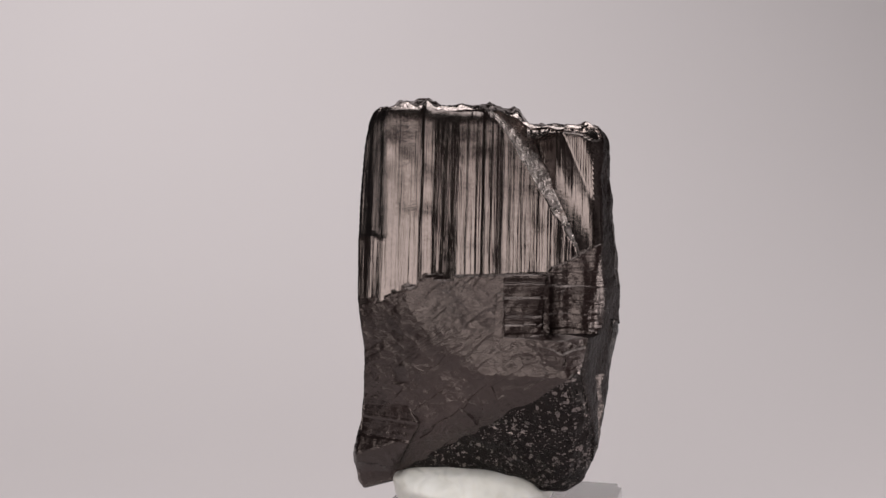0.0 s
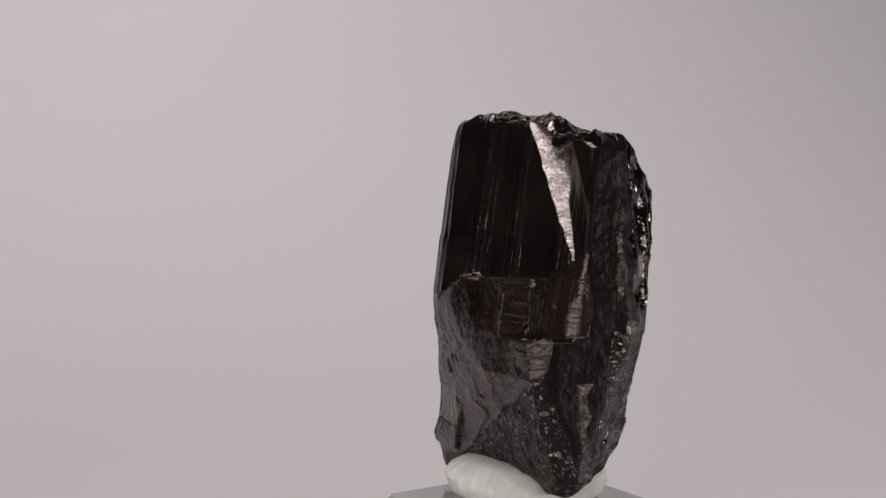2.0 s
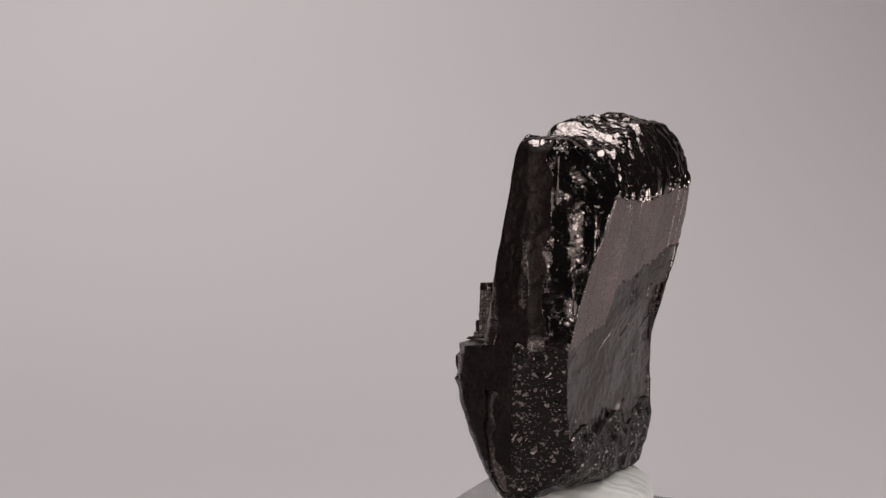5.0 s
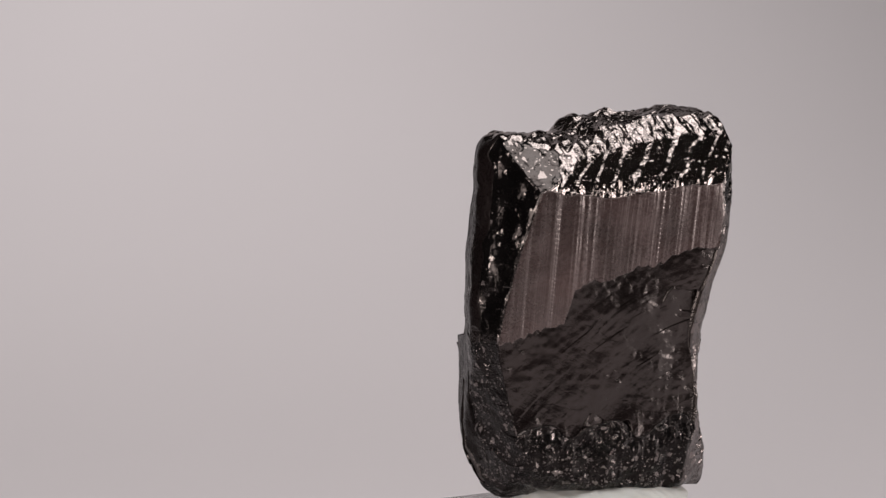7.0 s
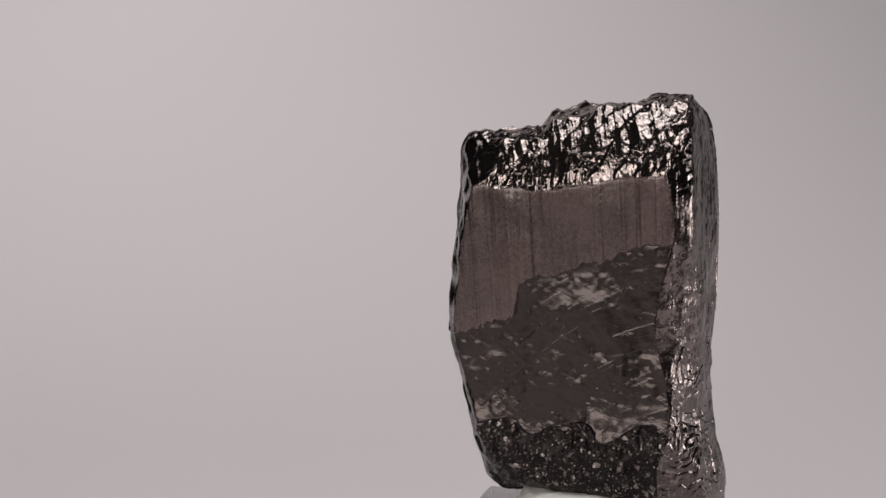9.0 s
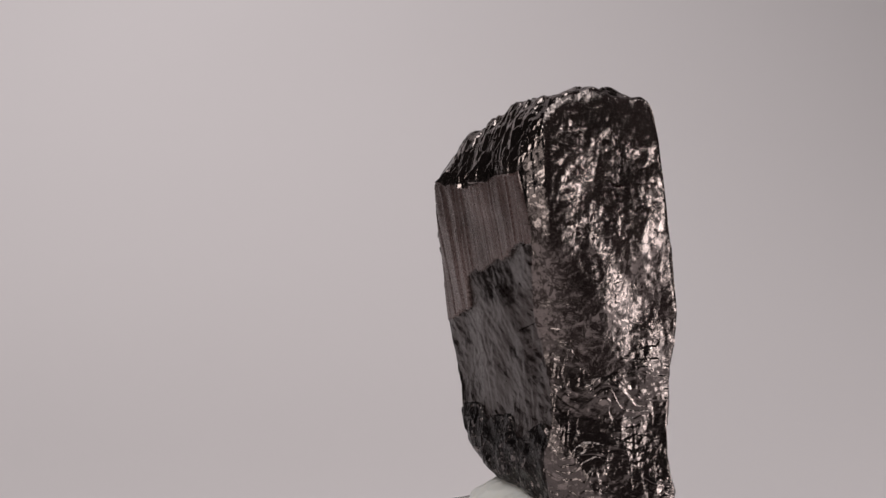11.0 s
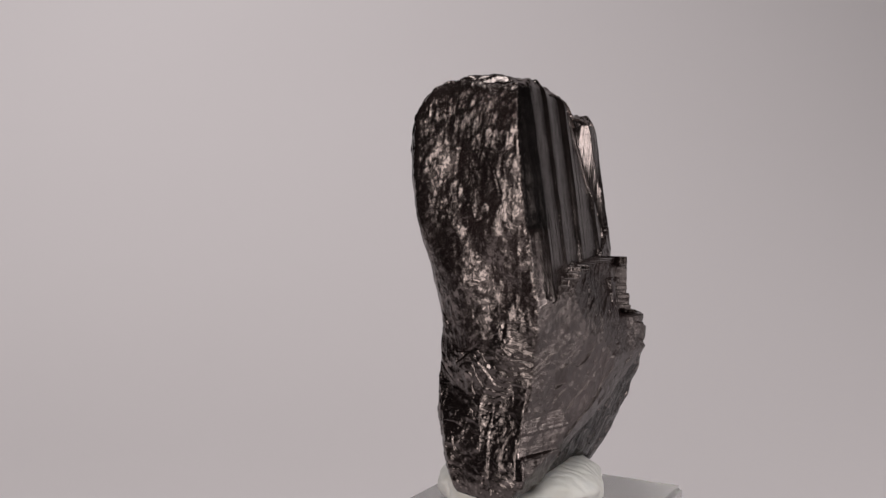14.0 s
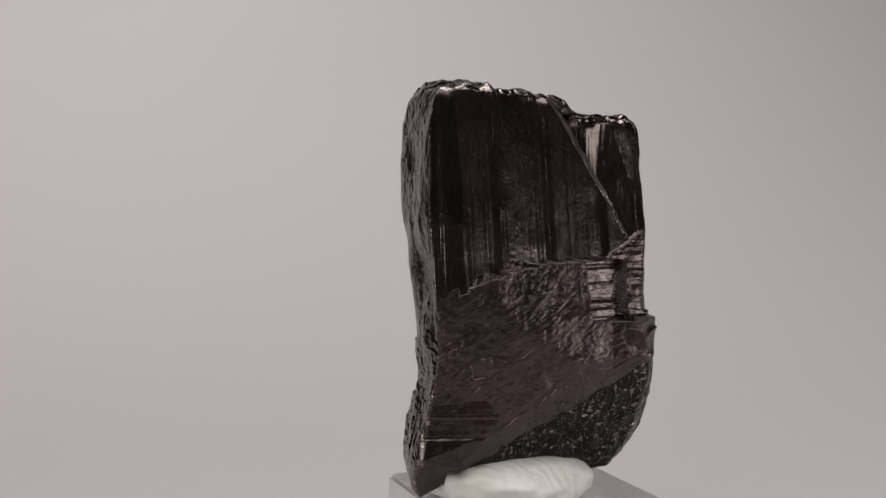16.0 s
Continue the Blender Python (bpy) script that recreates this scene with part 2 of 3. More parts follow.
# ---------------------------------------------------------------- the crystal
# Faces round the prism: bearing of the outward normal, then its distance in mm from the prism's axis at heights in mm
AXIS = (-3.3, 3.7)
FRONT_UPPER = (-101.6, (10, 3.05), (-16, 7.15))
FRONT_LOWER = (-107.9, (-4, 7.0), (-10.5, 8.4), (-17, 9.6), (-22, 10.1), (-26.4, 9.1), (-31, 7.4), (-36, 5.2))
FACES = [
    FRONT_UPPER,
    (-66.8, (10, 15.3), (5, 14.5), (0, 13.9), (-6, 13.0), (-10, 12.6), (-14, 12.4), (-17.0, 12.7), (-17.6, 15.2), (-21.8, 15.6), (-26.4, 14.6), (-31, 13.1), (-36, 10.4)),
    (-31.1, (10, 13.9), (0, 14.3), (-6, 14.7), (-12, 15.0), (-17, 15.0), (-22, 14.8), (-31, 14.8), (-36, 14.2)),
    (5.7, (10, 13.1), (0, 13.2), (-6, 14.0), (-14, 14.6), (-17, 14.7), (-21.8, 13.4), (-26.4, 12.2), (-31, 11.0), (-36, 9.3)),
    (45.5, (10, 6.5), (5, 9.0), (0, 12.9), (-5, 16.0), (-10, 16.8), (-17, 15.3), (-22, 13.4), (-26.4, 10.8), (-31, 7.6), (-36, 3.2)),
    (66.8, (10, 10.8), (0, 9.2), (-10, 7.3), (-17, 6.0), (-22, 5.4), (-26, 5.0), (-31, 5.9), (-36, 4.3)),
    (104.8, (10, 14.4), (0, 14.8), (-6, 14.0), (-10, 12.4), (-16, 10.9), (-22, 11.2), (-31, 11.0), (-36, 9.6)),
    (138.3, (10, 17.8), (0, 16.5), (-6, 15.4), (-10, 14.3), (-16, 12.8), (-22, 12.7), (-26.4, 12.7), (-31, 14.6), (-36, 16.3)),
    (155.4, (10, 13.3), (5, 14.2), (-4, 14.5), (-14, 13.9), (-20, 13.3), (-26.4, 13.7), (-31, 14.7), (-36, 15.2)),
    (239.6, (10, 6.93), (0, 8.32), (-6.1, 9.15), (-6.9, 9.4), (-10, 9.85), (-14, 10.4), (-17, 10.3), (-26, 9.3), (-31, 9.2), (-36, 10.0)),
]


def offset(face, z):
    return np.interp(-z, [-k[0] for k in face[1:]], [k[1] for k in face[1:]])


def smooth_offset(face, z):
    return (offset(face, z - 1.8) + offset(face, z) + offset(face, z + 1.8)) / 3


def step_line(x):
    """Height at which the lower, prouder half of the front begins."""
    wob = 0.25 * np.sign(np.sin(x * 3.1)) + 0.2 * np.sign(np.sin(x * 1.7 + 1))
    return np.interp(x, [-19, -15, -11, 3.0, 3.3, 5, 8.5], [-14.8, -13.2, -11.2, -10.6, -10.0, -9.4, -7.4]) + wob * (x < -8)


def radius(x, y, z):
    """Distance from the axis to the prism's surface in that direction, and the number of the face."""
    phi = np.arctan2(y - AXIS[1], x - AXIS[0])
    best, which, total = np.full(x.shape, 60.0), np.zeros(x.shape, int), np.zeros(x.shape)
    sway = 1.6 * noise3(x * 0.22, y * 0.22, z * 0.1, 61)
    for k, face in enumerate(FACES):
        c = np.cos(phi - math.radians(face[0]))
        if k in (4, 5, 6, 7, 8):
            h = smooth_offset(face, z + sway)
        else:
            h = offset(face, z + 0.35 * noise3(x * 0.9, y * 0.9, z * 0, 60) if k == 9 else z)
        if k == 0:
            shelf = 1.5 * np.clip(x / 5, 0, 1) * np.interp(-z, [17.5, 17.8, 25], [0, 1, 0])
            above = (z > step_line(x)) | ((x > 2.7) & (z > -17.6))
            h = np.where(above, h, offset(FRONT_LOWER, z) + shelf)
            c = np.where(above, c, np.cos(phi - math.radians(FRONT_LOWER[0])))
        r = np.where(c > 0.05, h / np.maximum(c, 0.05), 60.0)
        which = np.where(r < best, k, which)
        best = np.minimum(best, r)
        total += (9.0 / r) ** 75
    return 9.0 * total ** (-1 / 75), which


def top_height(x, y):
    d = 0.394 * (x - AXIS[0]) + 0.919 * (y - AXIS[1])  # towards the back face
    left = np.minimum(9.2 + 0.1 * np.clip(y - 1, 0, 8) - 0.14 * np.clip(x + 5, 0, 6), np.interp(d, [1, 5.7, 7.7, 9.4], [9.5, 8.6, 6.5, 2.8]) - 0.08 * (x + 9) - 0.15 * np.clip(x + 5, 0, 6))
    right = np.interp(d, [-2, 3.1, 7.1, 9.4], [6.8, 6.2, 4.8, 1.2])
    s = np.clip((x + 0.3 - 0.10 * y) / 1.3, 0, 1)
    rough = 0.45 * noise3(x * 0.35, y * 0.35, 0 * x, 5) + 0.22 * noise3(x * 0.9, y * 0.9, 0 * x, 6)
    return left * (1 - s) + right * s + rough


def bottom_height(x, y):
    def lump(cx, cy, r):
        return np.exp(-((x - cx) ** 2 + (y - cy) ** 2) / r)
    return -34.9 - 3.3 * lump(-18.5, 3.0, 14) - 1.6 * lump(3.5, -3.0, 18) - 1.6 * lump(-17, 9, 10) + 0.3 * noise3(x * 0.4, y * 0.4, 0 * x, 8)


def blend(a, b, k):
    """The greater of two distances, rounded where they meet."""
    h = np.maximum(k - np.abs(a - b), 0) / k
    return np.maximum(a, b) + h * h * k / 4


def solid(x, y, z):
    r, _ = radius(x, y, z)
    side = np.hypot(x - AXIS[0], y - AXIS[1]) - r
    return blend(blend(side, z - top_height(x, y), 2.4), bottom_height(x, y) - z, 1.5)


def shoot(n_phi, n_side, n_cap):
    """Rays from the axis to the surface: rings along the side, fans over the top and the bottom."""
    z0, z1 = -34.0, 0.0
    zc = np.concatenate([np.full(n_cap // 2, z0), np.linspace(z0, z1, n_side), np.full(n_cap, z1)])
    el = np.concatenate([np.linspace(-89.7, -1, n_cap // 2), np.zeros(n_side), np.linspace(0.5, 89.7, n_cap)])
    el = np.radians(el)[:, None]
    phi = np.linspace(0, 2 * math.pi, n_phi, endpoint=False)[None]
    ce, se = np.cos(el), np.sin(el)
    lo, hi = np.zeros((len(zc), n_phi)), np.full((len(zc), n_phi), 32.0)
    for _ in range(14):
        m = (lo + hi) / 2
        inside = solid(AXIS[0] + m * ce * np.cos(phi), AXIS[1] + m * ce * np.sin(phi), zc[:, None] + m * se) < 0
        lo, hi = np.where(inside, m, lo), np.where(inside, hi, m)
    m = (lo + hi) / 2
    return AXIS[0] + m * ce * np.cos(phi), AXIS[1] + m * ce * np.sin(phi), zc[:, None] + m * se


def band(t, seed, narrow, wide, height, lean):
    """Growth bands across a striated face: each its own small height and lean."""
    rng = random.Random(seed)
    edges = [-26.0]
    while edges[-1] < 26:
        edges.append(edges[-1] + narrow + (wide - narrow) * rng.random() ** 2)
    off = np.array([rng.uniform(-1, 1) * height for _ in edges])
    tip = np.array([rng.uniform(-1, 1) * lean for _ in edges])
    k = np.clip(np.searchsorted(edges, t) - 1, 0, len(edges) - 2)
    mid = (np.array(edges)[k] + np.array(edges)[k + 1]) / 2
    return off[k] + tip[k] * (t - mid)


def bands(t, seed, *rest):
    """The bands with softened edges."""
    return (band(t - 0.07, seed, *rest) + band(t, seed, *rest) + band(t + 0.07, seed, *rest)) / 3


def terraces(v, n, sharp=0.12):
    """Stepped layers out of a smooth field: flat treads with short risers."""
    v = v * n
    f = v - np.floor(v)
    return (np.floor(v) + np.clip((f - 0.5 + sharp) / (2 * sharp), 0, 1)) / n


# Growth bands of the front: where each begins along the face, in mm, and how far it leans
FRONT_BANDS = ((-26.0, 0.0), (-16.2, -0.02), (-15.3, -0.02), (-12.1, 0.24), (-11.8, 0.45), (-11.4, 0.2), (-11.2, -0.04), (-10.2, -0.2), (-7.3, -0.04), (-6.5, -0.02),
               (-4.8, 0.24), (-4.5, 0.45), (-3.9, 0.22), (-3.6, -0.13), (-1.9, -0.03), (-0.1, -0.03), (3.0, 0.25), (3.4, 0.45), (3.9, 0.2), (4.2, -0.13), (7.2, -0.1), (26.0, 0.0))


def front_bands(t):
    edges = [e for e, _ in FRONT_BANDS]
    rise = [0.0]
    for (e0, lean), (e1, _) in zip(FRONT_BANDS, FRONT_BANDS[1:]):
        rise.append(rise[-1] + lean * (e1 - e0))
    return np.interp(t, edges, rise)


def saw(v):
    """Overlapping ribs: a slow rise and a short fall, one a unit."""
    f = v - np.floor(v)
    return np.where(f < 0.78, f / 0.78, (1 - f) / 0.22) - 0.5


def slab(u, v, cu, cv, wu, wv, turn=0.0):
    """Mask of a four-sided patch, its half sizes and its turn in degrees."""
    c, d = math.cos(math.radians(turn)), math.sin(math.radians(turn))
    du, dv = u - cu, v - cv
    return (np.abs(du * c + dv * d) < wu) & (np.abs(dv * c - du * d) < wv)


# Small cleavage facets low on the front: x, z, half sizes, turn, lean along and across
FRONT_SLABS = ((-14.4, -22.9, 1.0, 1.0, 6, 0.10, 0.12), (2.5, -19.9, 1.3, 1.0, -8, 0.08, 0.06), (-6.0, -26.9, 0.9, 1.3, -20, -0.05, 0.15),
               (-2.9, -15.2, 0.5, 2.6, 0, 0.02, 0.0), (5.6, -19.6, 1.6, 0.8, 14, 0.06, 0.1), (-10.6, -20.6, 1.9, 0.8, 38, -0.06, 0.05),
               (-1.0, -22.6, 3.0, 0.9, 32, 0.05, -0.07), (-9.0, -29.4, 3.2, 1.2, 38, 0.03, 0.06))

ZONES = list(MATS)


def relief(x, y, z, face):
    """Zone of every point, and how far it is raised along its face's normal, in mm."""
    shape = x.shape
    x, y, z, face = x.ravel(), y.ravel(), z.ravel(), face.ravel()
    name = ZONES.index
    zone = np.full(x.shape, name("smooth_side"))
    up = np.zeros(x.shape)

    def lay_on(mask, kind, height=None):
        if kind:
            zone[mask] = name(kind)
        if height:
            up[mask] = height(x[mask], y[mask], z[mask])

    def add_to(mask, height):
        up[mask] += height(x[mask], y[mask], z[mask])

    crown = top_height(x, y)
    top = z > crown - np.where(np.isin(face, (5, 6)), 1.9, 0.6)
    front = np.isin(face, (0, 1, 9))
    front &= x < np.where(z > -17.6, 9.2, 7.9) + 0.15 * noise3(z * 0.9, z * 0, z * 0, 80)
    upper = front & (z > step_line(x) + 0.02)
    low = front & ~upper
    back = (face == 5) | ((face == 4) & (z < 0) & (x < 9.5))
    side = np.isin(face, (6, 7, 8))
    rough_y = y + 0.7 * noise3(x * 0.5, y * 0.2, z * 0.5, 67)
    edge = ((face == 4) | ((face == 3) & (rough_y > 1.0))) & ~back & ~front
    right = np.isin(face, (2, 3, 4)) & ~edge & ~front & ~back

    # the striated upper front
    def striae(x, y, z):
        t = x * math.cos(math.radians(-11.6)) + y * math.sin(math.radians(-11.6))
        t = t + 0.03 * noise3(t, z * 0.2, t * 0, 1)
        worn = np.clip(noise3(t * 0.9, z * 0.16, t * 0, 2) + 0.2, 0, 1) * (np.abs(t + 8.7) < 1.6)
        return np.clip((8.7 - x) / 1.2, 0, 1) * (0.1 + front_bands(t)) + bands(t, 4, 0.15, 1.1, 0.010, 0.05) + 0.015 * worn * noise3(x * 3, y, z * 2.2, 27)

    lay_on(upper, "striated_face", striae)

    # the lower front: slanting growth layers, broken into slabs
    def layers(x, y, z):
        lay, run = z * 0.77 - x * 0.64, z * 0.64 + x * 0.77
        bent = lay + 0.9 * noise3(run * 0.12, lay * 0.2, y * 0, 21)
        calm = np.clip(0.5 + noise3(x * 0.16, z * 0.16, y * 0, 28), 0, 1)
        return (0.40 * scoops(run * 0.30, bent, y * 0, 2.6, 22, 0.42, 0.36) + 0.22 * scoops(run * 0.45, bent * 1.1, y * 0, 0.9, 24)
                + calm * bands(bent, 29, 0.12, 0.6, 0.008, 0.08) + 0.35 * noise3(x * 0.16, z * 0.16, y * 0, 23) + 0.12 * terraces(noise3(run * 0.1, bent * 0.35, y * 0, 20), 3.0))

    lay_on(low, "fractured_face", layers)
    for cx, cz, wu, wv, turn, lu, lv in FRONT_SLABS:
        m = low & slab(x + 0.35 * noise3(z * 0.8, x * 0.4, x * 0, 93), z + 0.35 * noise3(x * 0.8, z * 0.4, x * 0, 94), cx, cz, wu, wv, turn)
        lay_on(m, None, lambda x, y, z: 0.08 + lu * (x - cx) + lv * (z - cz) + 0.02 * noise3(x * 2, z * 2, y, 30))
    # stepped block and the hatched corner beside it
    blockish = low & (x > -2.4) & (x < 2.7) & (z > -17.7)
    lay_on(blockish, "stepped_block", lambda x, y, z: -0.25 - 0.22 * (x + 2.5) + bands(z + 0.10 * noise3(x * 0.5, z, z * 0, 9), 12, 0.5, 1.5, 0.16, 0.30))
    hatch = front & ~upper & (x >= 2.7) & (z > -17.5)
    lay_on(hatch, "stepped_block", lambda x, y, z: 0.1 + 0.05 * (-z - 9) + 0.1 * np.clip(1 - (x - 2.7) / 3, 0, 1)
           + bands(z + 0.15 * noise3(x * 0.6, z, z * 0, 34), 13, 0.5, 2.2, 0.06, 0.08) + bands(x, 14, 0.4, 1.6, 0.06, 0.09))
    up[hatch] *= np.clip((9.2 - x[hatch]) / 1.4, 0, 1)
    left = upper & (face == 9)
    zone[upper & (x > 8.0)] = name("smooth_side")
    zone[left & (x < -15.6) & (z > -6.6)] = name("left_edge")
    # gouge: a slanting facet that falls away towards its far edge
    xl = np.interp(-z, [-9, 8], [-4.0, 6.2]) + 0.18 * noise3(z * 0.8, z * 0, z * 0, 4)
    ends = np.interp(-z, [-9, 8], [-0.6, 6.25])
    xr = ends + 0.12 * noise3(z * 0.9, z * 0, z * 0 + 3, 4)
    u = (x - xl) / np.maximum(xr - xl, 0.05)
    deep = ends - np.interp(-z, [-9, 8], [-4.0, 6.2])
    beyond = upper & (u >= 1) & (x < xr + 4.0) & (z < 9)
    up[beyond] -= (deep * np.clip(1 - (x - ends) / 4.0, 0, 1))[beyond]
    proud = upper & (u >= 1) & (z < 9)
    up[proud] += (np.interp(-z, [-7, 8], [0.8, 0]) * np.clip((x - ends - 1.8) / 4.0, 0, 1) * np.clip((8.7 - x) / 1.2, 0, 1))[proud]
    cut = upper & (u > 0) & (u < 1) & (z < 9)
    up[cut] = (-1.0 * (x - xl))[cut]
    lay_on(cut, "gouge")
    add_to(cut, lambda x, y, z: 0.07 * noise3(x * 1.3, z * 1.3, y, 11) + 0.22 * scoops(x, y, z * 0.7, 0.8, 35))
    # raised lined block at the foot of the front
    wall = np.interp(z, [-35, -33.5, -28.7, -26.4], [-15.2, -14.5, -12.2, -13.6])
    foot_block = low & (x < wall) & (z < -26.4 - 0.06 * (x + 16)) & (z > -34.5)
    lay_on(foot_block, "stepped_block", lambda x, y, z: 0.05 * (x + 16) + np.interp(z, [-34, -31.2, -30.9, -28.8, -28.5, -26], [0.12, 0.02, -0.14, -0.05, 0.06, 0.0])
           + bands(z - 0.12 * x, 23, 0.25, 1.3, 0.02, 0.10))
    rim = upper & (x > 0.6) & (z > 4.9 + 0.7 * noise3(x * 0.6, z * 0, z * 0, 25))
    lay_on(rim, "broken_top", lambda x, y, z: -0.35 + 0.6 * scoops(x, y, z, 1.9, 26) + 0.2 * scoops(x, y, z, 0.7, 36))
    # granular dark patch
    matrix = front & (z < -24.6 + 0.68 * (x - 1) + 0.5 * noise3(x * 0.6, z * 0.6, y, 3))
    pitted = lambda x, y, z: -0.1 + 0.35 * scoops(x, y, z, 1.2, 31) + 0.2 * noise3(x * 0.6, y * 0.6, z * 0.6, 32) + 0.3 * scoops(x, y, z, 0.5, 37)
    lay_on(matrix, "granular_patch", pitted)

    # right side and its chipped edge
    lay_on(right, None, lambda x, y, z: 0.08 * scoops(x, y, z * 0.8, 2.4, 41) + 0.12 * noise3(x * 0.4, y * 0.4, z * 0.4, 42) + 0.14 * scoops(x, y, z * 0.8, 0.8, 39))
    lay_on(edge, "chipped_edge", lambda x, y, z: 0.55 * scoops(x, y, z * 0.8, 2.1, 43) + 0.30 * noise3(x * 0.6, y * 0.6, z * 0.4, 53) + 0.28 * scoops(x, y, z, 0.8, 40))
    glitter = right & (y > -2.2) & (z < -6 + 1.6 * noise3(x * 0.4, y * 0.4, z * 0.4, 62)) & (noise3(x * 0.8, y * 0.8, z * 0.3, 63) + 0.14 * y > 0.1)
    lay_on(glitter, "pale_patch", lambda x, y, z: 0.25 * scoops(x, y, z * 0.6, 0.9, 81) + 0.15 * noise3(x * 0.6, y * 0.6, z * 0.5, 82))
    lay_on((right | edge) & (z < -16.5 + 1.3 * noise3(x * 0.5, y * 0.5, z * 0.5, 83)) & (y > -2.5), "granular_patch", pitted)
    # the bright narrow ridge between the granular patch and the right side
    q = x * 0.515 + y * 0.857
    q0 = np.interp(-z, [21, 35], [-1.2, 0.5]) + 0.3 * noise3(z * 0.6, z * 0, z * 0, 84)
    q1 = np.interp(-z, [21, 35], [0.6, 1.2]) + 0.5 * noise3(z * 0.8, z * 0, z * 0, 85)
    ridge = np.isin(face, (1, 2, 3)) & (x > 5.5) & (z < -22.4) & (z > -34.6) & (q > q0) & (q < q1) & ~low
    up[ridge] = (0.42 * (q - q1))[ridge]
    lay_on(ridge, "ridge_facet")
    add_to(ridge, lambda x, y, z: 0.25 * scoops(x, y, z * 0.6, 1.1, 86))

    # back
    s = x * math.sin(math.radians(66.8)) - y * math.cos(math.radians(66.8))
    line = np.interp(x, [-12, -8, -1.9, 4.1, 4.7, 11], [-5.5, -6.8, -8.9, -10.6, -14.9, -16.7]) + 0.35 * noise3(s * 0.8, s * 0, s * 0, 12) + 0.25 * noise3(s * 2.2, s * 0, s * 0, 13)
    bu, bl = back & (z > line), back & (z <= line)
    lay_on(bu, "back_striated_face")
    sb = s[bu]
    fade = np.clip((crown[bu] - z[bu] - 0.8) / 2.5, 0, 1)
    up[bu] = fade * (bands(sb, 15, 0.2, 1.8, 0.05, 0.12) + bands(sb, 87, 1.2, 4.0, 0.03, 0.09))
    run, lay = (-z * 0.47 + s * 0.88)[bl], (z * 0.88 + s * 0.47)[bl]
    bend = lay + 0.012 * run * run + 0.8 * noise3(run * 0.1, lay * 0.15, run * 0, 16)
    lay_on(bl, "back_fractured_face")
    up[bl] = (-0.25 + 0.34 * scoops(run * 0.16, bend, run * 0, 2.4, 17, 0.4, 0.32) + 0.20 * scoops(run * 0.22, bend, run * 0, 0.9, 44, 0.4, 0.3)
              + 0.06 * terraces(noise3(run * 0.07, bend * 0.3, run * 0, 88), 3.0) + 0.25 * noise3(run * 0.2, lay * 0.2, run * 0, 18))
    deep_low = bl & (z < -22 - 0.25 * s + 4.0 * noise3(s * 0.25, z * 0.25, s * 0, 68))
    add_to(deep_low, lambda x, y, z: 0.12 * scoops(x, y, z, 1.6, 89))
    for cx, cz, wu, wv, turn, lean in ((-8.9, -12.5, 2.3, 1.2, 18, 0.13), (-1.6, -26.8, 2.3, 0.7, 8, 0.16)):
        m = bl & slab(x + 0.6 * noise3(z * 0.7, x * 0.3, x * 0, 90), z + 0.6 * noise3(x * 0.5, z * 0.3, x * 0, 91), cx, cz, wu, wv, turn)
        up[m] = (-0.2 + lean * (s - s[m].max()))[m] + 0.02 * noise3(x[m], y[m], z[m], 92)
    # scaly left sides
    bx = x + 0.7 * noise3(x * 0.4, y * 0.4, z * 0.3, 45)
    by = y + 0.7 * noise3(x * 0.4, y * 0.4, z * 0.3 + 9, 45)
    bz = z + 1.2 * noise3(x * 0.3, y * 0.3, z * 0.2, 47)

    def scales(x, y, z):
        bx_, by_, bz_ = bx[side], by[side], bz[side]
        return (0.55 * noise3(x * 0.2, y * 0.2, z * 0.15, 46) + 0.22 * scoops(bx_, by_, bz_ * 0.6, 3.0, 71, 0.45, 0.32)
                + 0.20 * scoops(bx_, by_, bz_ * 0.6, 1.2, 72, 0.5, 0.36) + 0.22 * scoops(x, y, z * 0.7, 0.5, 73))

    lay_on(side, "scaly_side", scales)
    sparkling = np.isin(face, (6, 7)) & (z > -1.5 + 2.5 * noise3(x * 0.4, y * 0.4, z * 0.3, 95))
    lay_on(sparkling, "chipped_edge")
    add_to(sparkling, lambda x, y, z: 0.3 * scoops(x, y, z, 1.1, 96))
    along = x * 0.416 - y * 0.909
    ribbed = side & (z < -18.8 + 3.0 * noise3(x * 0.25, y * 0.25, z * 0.12, 64) + 0.6 * noise3(x, y, z, 66))
    sharp = np.clip(0.55 + noise3(x * 0.35, y * 0.35, z * 0.3, 75), 0.1, 1)
    wave = bz * 0.75 + 0.28 * along + 1.2 * noise3(x * 0.45, y * 0.45, z * 0.35, 76) + 0.3 * noise3(x * 1.2, y * 1.2, z, 77)
    up[ribbed] += (0.10 * sharp * saw(wave))[ribbed] + 0.40 * scoops(bx[ribbed] * 0.7, by[ribbed] * 0.7, (bz + 0.5 * along)[ribbed] * 1.2, 1.7, 65) + 0.3 * scoops(x[ribbed], y[ribbed], z[ribbed] * 1.2, 0.6, 78)
    zone[ribbed] = name("ribbed_foot")
    up[side] -= (0.4 * np.exp(-((along + 9.2) ** 2 + (z + 3.6) ** 2) / 1.6) * (face == 8))[side]
    foot = (z < np.where(back, -27.0, -30.5) + 1.6 * noise3(x * 0.4, y * 0.4, z * 0.4, 19)) & ~front & ~side & ~ridge
    lay_on(foot, "granular_patch", lambda x, y, z: 0.45 * scoops(x, y, z, 1.3, 48) + 0.3 * noise3(x * 0.7, y * 0.7, z * 0.7, 54))

